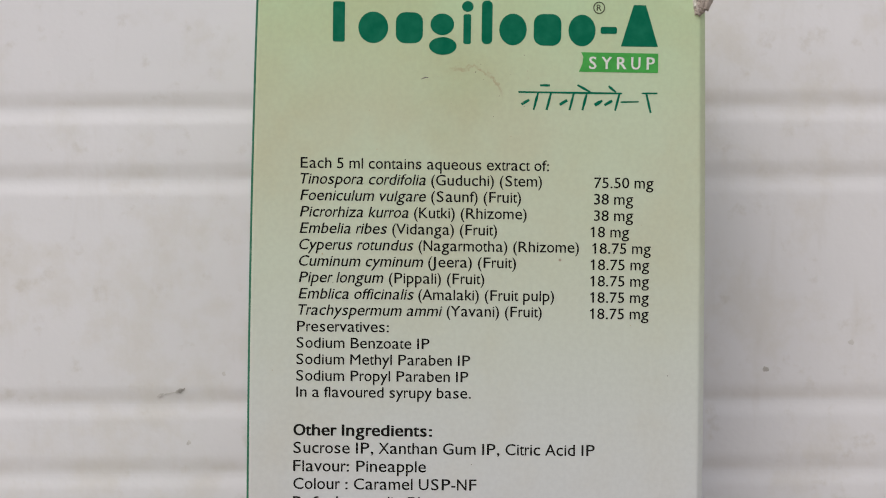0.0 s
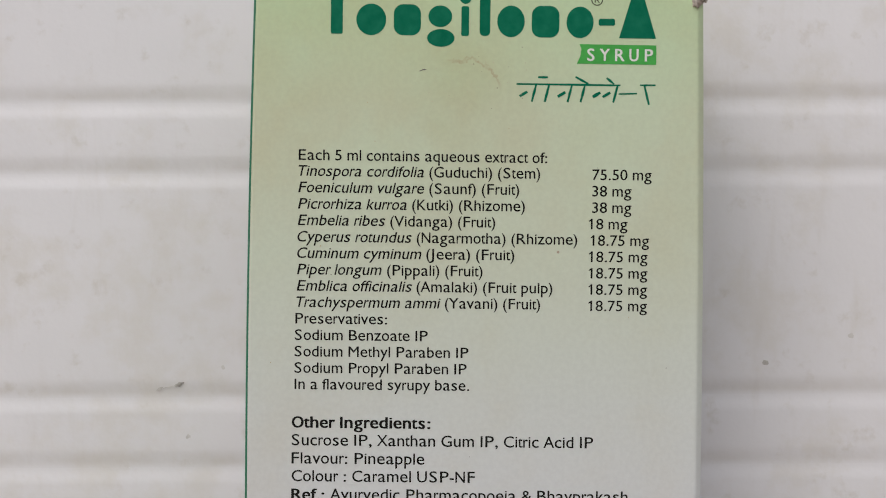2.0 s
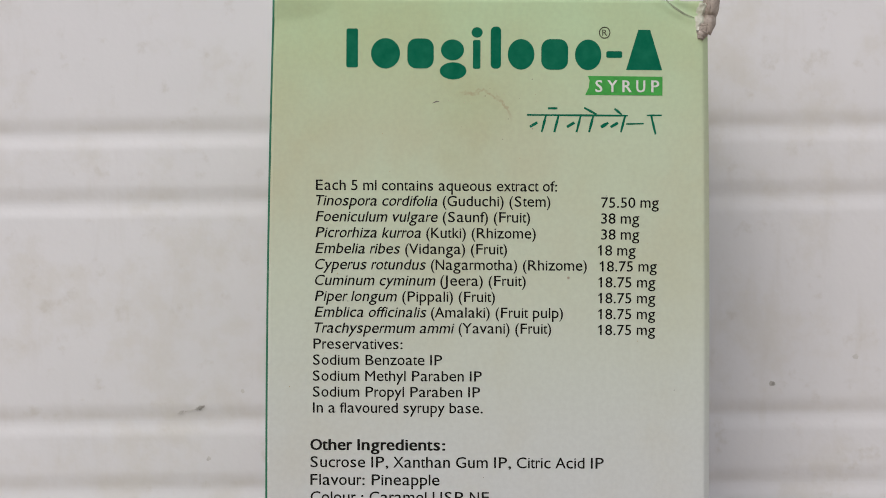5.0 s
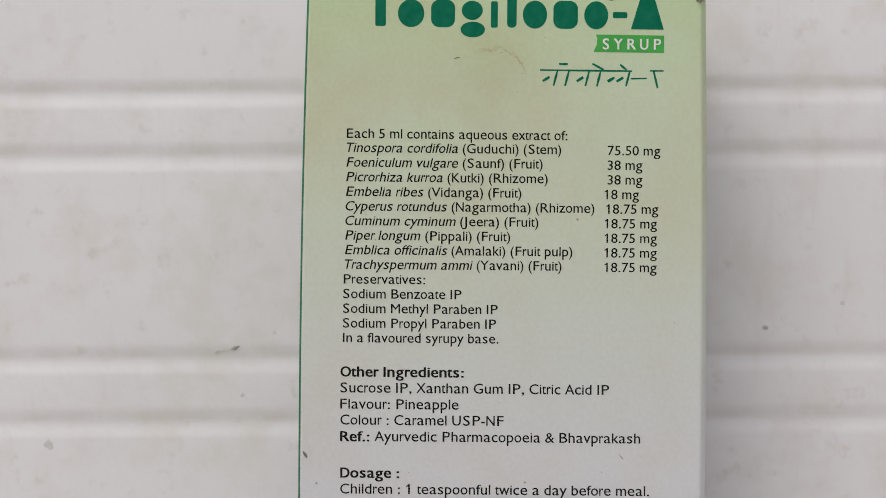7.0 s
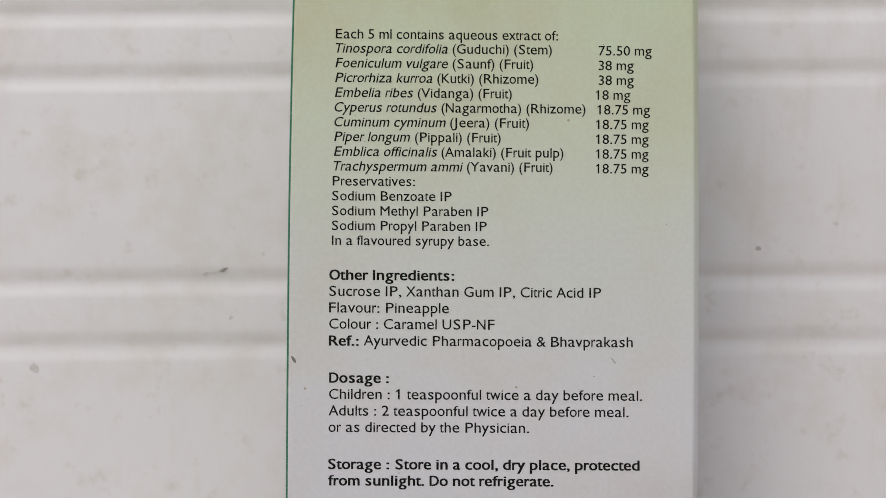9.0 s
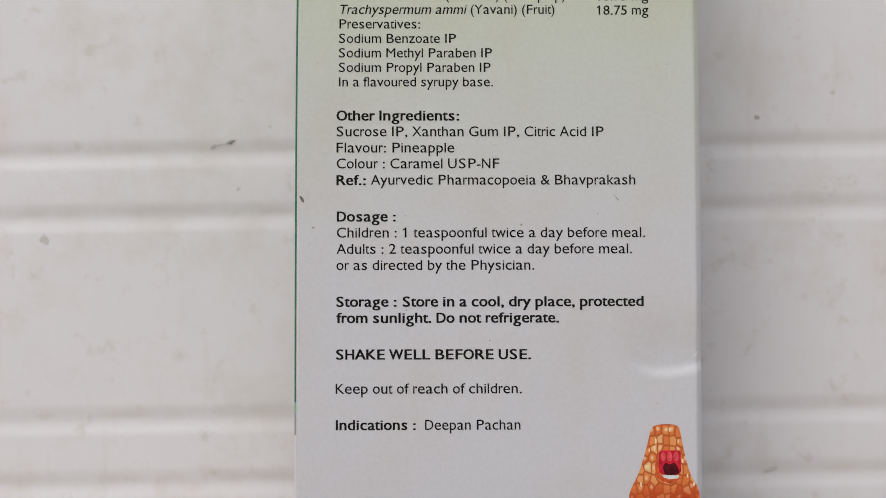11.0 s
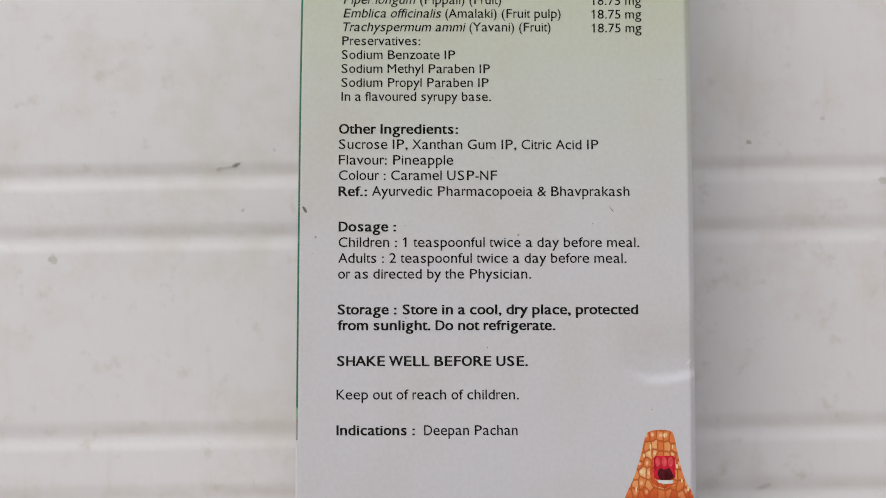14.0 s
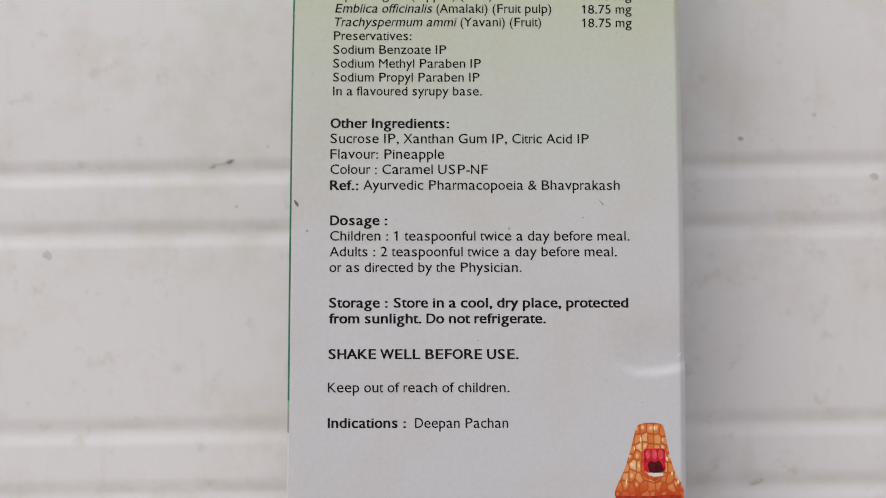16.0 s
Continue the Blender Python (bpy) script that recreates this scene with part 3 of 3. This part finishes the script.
def print_text(front):
    # the list of ingredients: slanted botanical names, upright plain words after them
    z, step = 34.43, 2.1490
    plants = [("Tinospora cordifolia", 17.20, "(Guduchi) (Stem)", 17.89, 32.44), ("Foeniculum vulgare", 17.23, "(Saunf) (Fruit)", 17.90, 29.71),
              ("Picrorhiza kurroa", 14.99, "(Kutki) (Rhizome)", 15.68, 30.48), ("Embelia ribes", 12.17, "(Vidanga) (Fruit)", 12.84, 26.61),
              ("Cyperus rotundus", 15.65, "(Nagarmotha) (Rhizome)", 16.32, 37.42), ("Cuminum cyminum", 16.95, "(Jeera) (Fruit)", 17.60, 29.16),
              ("Piper longum", 11.75, "(Pippali) (Fruit)", 12.47, 25.01), ("Emblica officinalis", 15.75, "(Amalaki) (Fruit pulp)", 16.35, 34.22),
              ("Trachyspermum ammi", 19.53, "(Yavani) (Fruit)", 20.09, 32.63)]
    small = 1.38
    lettering("text_line", "Each 5 ml contains aqueous extract of:", 0.81, 33.35, z, small, BLACK, front)
    for k, (latin, x1, plain, x2, x3) in enumerate(plants):
        zz = 32.36 - k * step
        lettering("text_line", latin, 0.80 - 0.02 * k, x1, zz, small, BLACK, front, slant=0.21)
        lettering("text_line", plain, x2, x3, zz - 0.06, small, BLACK, front)
    amounts = [("75.50 mg", 39.30, 47.13), ("38 mg", 39.31, 44.49), ("38 mg", 39.33, 44.51), ("18 mg", 38.93, 44.02), ("18.75 mg", 39.19, 46.91)] + [("18.75 mg", 38.99, 46.73)] * 4
    for k, (text, x0, x1) in enumerate(amounts):
        lettering("text_line", text, x0, x1, 32.16 - k * 2.156, small, BLACK, front, slope=0.0)
    for k, (text, x0, x1) in enumerate([("Preservatives:", 0.51, 12.54), ("Sodium Benzoate IP", 0.45, 17.89), ("Sodium Methyl Paraben IP", 0.43, 23.26),
                                        ("Sodium Propyl Paraben IP", 0.43, 23.04), ("In a flavoured syrupy base.", 0.45, 23.40)]):
        lettering("text_line", text, x0, x1, 12.99 - k * 2.167, small, BLACK, front)
    # other ingredients, dosage, storage
    cap = 1.47
    for text, x0, x1, zz, bold in [("Other Ingredients:", 0.10, 18.33, -0.75, BOLD), ("Sucrose IP, Xanthan Gum IP, Citric Acid IP", 0.11, 39.83, -3.11, 0), ("Flavour: Pineapple", 0.10, 17.56, -5.52, 0),
                                   ("Colour : Caramel USP-NF", 0.12, 24.23, -7.88, 0), ("Ref.:", 0.08, 4.44, -10.35, BOLD), ("Ayurvedic Pharmacopoeia & Bhavprakash", 5.16, 44.47, -10.33, 0),
                                   ("Dosage :", 0.14, 8.85, -15.75, BOLD), ("Children : 1 teaspoonful twice a day before meal.", 0.13, 45.85, -18.13, 0),
                                   ("Adults : 2 teaspoonful twice a day before meal.", 0.08, 43.86, -20.54, 0), ("or as directed by the Physician.", 0.07, 29.31, -22.94, 0),
                                   ("Storage : Store in a cool, dry place, protected", 0.03, 45.47, -28.34, BOLD), ("from sunlight. Do not refrigerate.", 0.02, 32.88, -30.73, BOLD)]:
        lettering("text_line", text, x0, x1, zz, cap, BLACK, front, bold=bold or LIGHT, slope=-0.005)
    for text, x0, x1, zz, bold in [("SHAKE WELL BEFORE USE.", -0.03, 28.69, -36.10, BOLD), ("Keep out of reach of children.", -0.11, 27.26, -41.12, 0),
                                   ("Indications :", -0.12, 11.61, -46.44, BOLD), ("Deepan Pachan", 12.97, 26.99, -46.52, 0)]:
        lettering("text_line", text, x0, x1, zz, cap, BLACK, front, bold=bold or LIGHT, slope=-0.006)


def print_head(front):
    """The brand mark and its second script as plain shapes, and the flag with the kind of medicine."""
    def bar(x0, z0, x1, z1, r=0.25):
        flat("brand_shape", rounded(x0, z0, x1, z1, r), BRAND_GREEN, front, 0.028)

    def disc(cx, cz, rx, rz):
        flat("brand_shape", oval(cx, cz, rx, rz), BRAND_GREEN, front, 0.028)

    bar(4.84, 50.85, 6.40, 56.05)
    disc(10.1, 52.75, 1.95, 2.04)
    bar(13.04, 50.75, 16.58, 54.76, 1.2)
    disc(19.1, 53.25, 1.55, 1.40)
    disc(19.2, 50.45, 1.80, 1.15)
    bar(21.86, 50.74, 22.87, 54.6)
    disc(22.40, 55.6, 0.75, 0.70)
    bar(24.25, 50.76, 25.65, 56.40, 0.6)
    disc(28.35, 52.70, 1.80, 2.05)
    bar(31.07, 50.66, 34.69, 54.76, 1.2)
    disc(37.4, 52.68, 1.78, 2.05)
    bar(39.84, 52.29, 42.00, 53.19)
    flat("brand_shape", [(42.54, 50.68), (47.42, 50.66), (45.75, 56.05), (44.15, 56.07)], BRAND_GREEN, front, 0.028)
    # ring mark
    bm = bmesh.new()
    inner, outer = oval(39.6, 55.65, 0.64, 0.66), oval(39.6, 55.65, 0.78, 0.80)
    vi, vo = [[bm.verts.new(on_face(x, z, 0.05)) for x, z in ring] for ring in (inner, outer)]
    for k in range(len(vi)):
        bm.faces.new((vi[k - 1], vi[k], vo[k], vo[k - 1]))
    part("ring_mark", bm, MARK_GREY, front, "small dark grey ring")
    lettering("ring_letter", "R", 39.28, 39.95, 55.25, 0.80, MARK_GREY, front, slope=0.0)
    # flag
    flag = flat("flag", [(37.05, 47.32), (47.48, 47.27), (47.48, 49.80), (37.35, 49.86), (37.62, 49.3), (37.5, 48.3)], FLAG_GREEN, front, 0.04, "leaf green flag under the brand mark")
    lettering("flag_text", "SYRUP", 38.39, 47.04, 47.72, 1.56, WHITE_INK, front, bold=0.022, slope=0.0, lift=0.07, spread=0.30)
    # second script: a head line with hanging strokes
    def stroke(x0, z0, x1, z1, w=0.30):
        ribbon("script_stroke", [(x0, z0), ((x0 + x1) / 2, (z0 + z1) / 2), (x1, z1)], w, BRAND_GREEN, front, 0.028, ends=0.8)
    stroke(29.18, 44.60, 42.82, 44.55, 0.26)
    for x in (31.2, 32.9, 35.9, 37.6, 41.9):
        stroke(x + 0.55, 44.5, x, 42.3, 0.32)
    for x in (29.6, 34.6, 39.2, 40.5):
        stroke(x, 43.0, x + 1.0, 43.6, 0.40)
    stroke(36.9, 45.6, 38.6, 44.7)
    stroke(41.0, 45.5, 42.0, 44.7)
    stroke(32.0, 45.5, 33.3, 45.5)
    stroke(42.61, 43.43, 45.00, 43.50, 0.22)
    stroke(45.39, 44.60, 47.45, 44.62, 0.24)
    stroke(46.0, 44.5, 46.6, 42.05, 0.32)


def print_picture(front):
    """The little painted houses at the foot."""
    rng = random.Random(8)
    flat("tower_wall", [(45.46, -57.3), (51.12, -57.3), (51.35, -60.0), (51.98, -64.8), (52.5, -72.5), (43.6, -72.5), (44.96, -64.7), (45.3, -60.0)], TOWER, front, 0.03, "painted olive grey tower wall")
    flat("tower_window_frame", [(46.75, -60.2), (49.45, -60.1), (49.6, -63.75), (46.6, -63.6)], TOWER_SHADE, front, 0.05)
    flat("tower_window", [(47.30, -60.5), (49.12, -60.35), (49.12, -63.2), (47.7, -63.2), (47.2, -62.3)], PALE, front, 0.07, "pale tower window")
    outline = [(46.25, -46.6), (46.9, -46.1), (48.8, -45.95), (50.0, -46.15), (50.45, -46.6), (50.9, -49.2), (51.4, -51.6), (52.0, -53.6), (53.0, -55.2), (53.3, -56.6), (53.2, -57.35),
               (51.0, -57.2), (48.5, -57.5), (46.0, -57.2), (43.4, -57.45), (42.75, -56.9), (43.0, -55.6), (44.3, -53.2), (45.3, -50.2), (45.9, -47.9)]
    flat("corn_roof", smoothed(outline), CORN, front, 0.04, "painted orange roof of corn kernels")
    for x, z in ((46.9, -48.5), (49.0, -46.8), (50.2, -48.5), (45.4, -52.2), (50.8, -51.4), (52.4, -54.8), (44.6, -54.8), (51.5, -53.6), (45.9, -49.8)):
        flat("kernel_highlight", oval(x, z, rng.uniform(0.11, 0.20), rng.uniform(0.25, 0.45), 12, 0.3, x), KERNEL_SHINE, front, 0.105)
    ribbon("eave_line", [(42.95, -57.0), (45.0, -57.2), (48.4, -57.3), (51.0, -57.05), (53.2, -57.1)], 0.75, EAVE, front, 0.06, "dark red eave", ends=0.5)
    ribbon("dormer_glow", [(47.2, -50.2), (47.0, -52.0), (47.2, -53.6), (48.8, -54.5), (50.6, -53.9)], 0.7, GLOW, front, 0.10, ends=0.1)
    flat("dormer", rounded(47.3, -53.3, 50.55, -49.85, 0.5), RED, front, 0.11, "glossy red dormer")
    for k in range(3):
        flat("dormer_gloss", oval(47.95 + k * 0.95, -50.75, 0.40, 0.72, 14, 0.15, k), PINK, front, 0.12)
    flat("dormer_hole", smoothed([(47.85, -52.1), (48.3, -51.6), (48.9, -51.95), (49.6, -51.55), (50.05, -52.2), (50.35, -53.4), (48.2, -53.5), (47.95, -52.8)]), MAROON, front, 0.13, "dark dormer opening")
    flat("dormer_sill", [(47.7, -53.45), (50.2, -53.5), (50.1, -53.95), (49.0, -54.05), (48.0, -53.85)], WHITE_INK, front, 0.14)
    # red cottage with a dark gable
    flat("gable_roof", smoothed([(36.0, -57.6), (36.5, -57.25), (37.15, -57.3), (37.55, -58.0), (38.3, -60.2), (39.3, -62.4), (40.9, -65.5), (43.4, -70.0), (28.2, -70.0), (30.4, -65.6), (32.2, -63.3), (34.2, -60.6)]),
         BEADS, front, 0.045, "painted red cottage roof")
    flat("gable_dark", [(36.40, -59.2), (37.2, -60.6), (38.7, -64.2), (40.3, -68.0), (32.3, -68.0), (34.1, -63.9), (35.4, -61.2)], MAROON, front, 0.055, "dark gable opening")
    flat("gable_beam", [(33.7, -64.4), (38.75, -64.75), (38.95, -65.5), (33.4, -65.2)], RED, front, 0.065)
    flat("gable_wall", [(33.2, -65.5), (39.0, -65.8), (40.2, -70.0), (32.0, -70.0)], TOWER_SHADE, front, 0.07)
    for pts in ([(36.2, -58.6), (35.3, -60.0), (33.6, -62.4), (31.2, -65.4)], [(37.1, -58.6), (38.0, -61.0), (39.4, -63.9)]):
        ribbon("roof_gloss", pts, 0.40, PINK, front, 0.06)
    flat("roof_highlight", oval(36.5, -58.2, 0.42, 0.35, 14, 0.3, 1), WHITE_INK, front, 0.075)
    flat("roof_highlight", oval(35.45, -59.2, 0.30, 0.62, 14, 0.3, 2), KERNEL_SHINE, front, 0.075)
    for x, z in ((36.0, -62.3), (38.0, -64.1), (37.3, -60.6)):
        flat("glint", oval(x, z, 0.13, 0.15, 10), WHITE_INK, front, 0.08)
    for k in range(7):
        s = k / 6
        if k % 3 == 0:
            flat("roof_gloss", oval(36.05 - 4.6 * s, -58.9 - 6.1 * s, 0.18, 0.40, 12, 0.3, k + 3), PINK_LIGHT, front, 0.085)
        flat("gable_detail", oval(35.3 + 2.4 * s + 0.3 * math.sin(k * 2.1), -63.6 + 1.1 * math.sin(k * 1.7), 0.10, 0.34, 9, 0.4, k), RED, front, 0.072)
    ribbon("gable_strut", [(35.1, -63.0), (35.6, -63.8), (36.1, -64.4)], 0.22, PINK, front, 0.075)
    # slim turret with a red cap
    flat("turret_wall", [(31.75, -60.6), (33.5, -60.4), (33.6, -62.3), (32.2, -64.2), (31.3, -65.2), (31.5, -62.5)], TURRET, front, 0.05, "painted pale turret")
    flat("turret_window", rounded(32.45, -63.1, 33.2, -60.95, 0.3), BLACK, front, 0.06)
    flat("turret_cap", smoothed([(31.5, -61.0), (31.7, -59.9), (32.4, -58.7), (32.9, -58.4), (33.4, -58.9), (33.95, -60.0), (33.7, -60.5), (32.9, -60.1), (32.3, -60.6), (31.9, -61.2)]), MAROON, front, 0.065, "dark red turret cap")
    ribbon("cap_gloss", [(31.75, -60.6), (32.1, -59.6), (32.8, -58.8)], 0.5, RED, front, 0.075)
    ribbon("hill_line", [(38.9, -61.7), (40.4, -62.2), (42.0, -62.0), (43.4, -61.0), (44.5, -59.8)], 0.62, HILL, front, 0.05, "grey painted hill line", ends=0.1)


def print_wear(front):
    """Smears, specks and scuffs on the face."""
    rng = random.Random(13)
    for k in range(36):
        r = rng.uniform(0.03, 0.075)
        flat("speck", oval(rng.uniform(17.5, 33.0), rng.uniform(41.0, 49.5), r, r, 7, 0.4, k), SMEAR if k % 4 else DIRT, front, 0.03)
    ribbon("scratch", [(16.4, 46.1), (17.0, 46.35), (17.4, 46.3)], 0.16, DIRT, front, 0.03, "short dark scratch")
    ribbon("scratch", [(-5.35, -11.9), (-5.0, -12.4), (-4.75, -12.9)], 0.42, DIRT, front, 0.03)
    ribbon("scratch", [(41.2, -12.0), (41.8, -12.7), (42.0, -12.9)], 0.10, DIRT, front, 0.03)
    ribbon("scuff", [(52.7, -36.1), (53.1, -35.8), (53.5, -35.2)], 0.30, SCUFF, front, 0.05, "white scuff at the dented edge")
    rng = random.Random(21)
    for k in range(30):
        x, z = rng.uniform(-4.0, 51.5), rng.uniform(-64, 57)
        r = rng.choice((0.05, 0.06, 0.07, 0.10))
        flat("speck", oval(x, z, r, r * rng.uniform(0.7, 1.3), 8, 0.3, k), DIRT if rng.random() < 0.4 else TAN, front, 0.09)


def wall_marks(wall):
    """Dirt marks on the wall. Places in millimetres along it and up it."""
    def smudge(x, z, rx, rz, mat, tilt=0.0):
        bm = bmesh.new()
        c, s = math.cos(radians(tilt)), math.sin(radians(tilt))
        pts = [(x + c * a - s * b, z + s * a + c * b) for a, b in oval(0.0, 0.0, rx, rz, 22, 0.7, x * 0.37)]
        bm.faces.new([bm.verts.new((px * MM, -0.00004, pz * MM)) for px, pz in pts])
        part("dirt_mark", bm, mat, wall)
    smudge(-42.9, 78.30, 0.62, 0.30, GRIT, 18)
    smudge(-43.4, 78.12, 0.50, 0.20, WALL_DIRT, 20)
    smudge(-46.1, 77.55, 0.46, 0.22, WALL_DIRT, 15)
    smudge(-44.6, 77.85, 1.35, 0.05, WALL_DIRT, 12)
    smudge(45.9, 81.06, 0.42, 0.36, WALL_DIRT)
    smudge(46.2, 81.0, 0.24, 0.30, WALL_DIRT)
    smudge(-36.4, 80.8, 0.26, 0.34, FAINT)
    smudge(-74.5, 62.2, 0.75, 0.95, FAINT, 30)
    smudge(59.0, 85.1, 0.50, 0.36, FAINT)
    smudge(46.5, 21.9, 1.10, 0.30, FAINT, 12)
    smudge(68.9, 74.1, 0.60, 0.80, FAINT)
    smudge(-41.8, 70.3, 0.36, 0.36, FAINT)


build_ground()
wall_back = build_wall()
carton, front = build_carton()
print_head(front)
print_text(front)
print_picture(front)
print_wear(front)
wall_marks(wall_back)
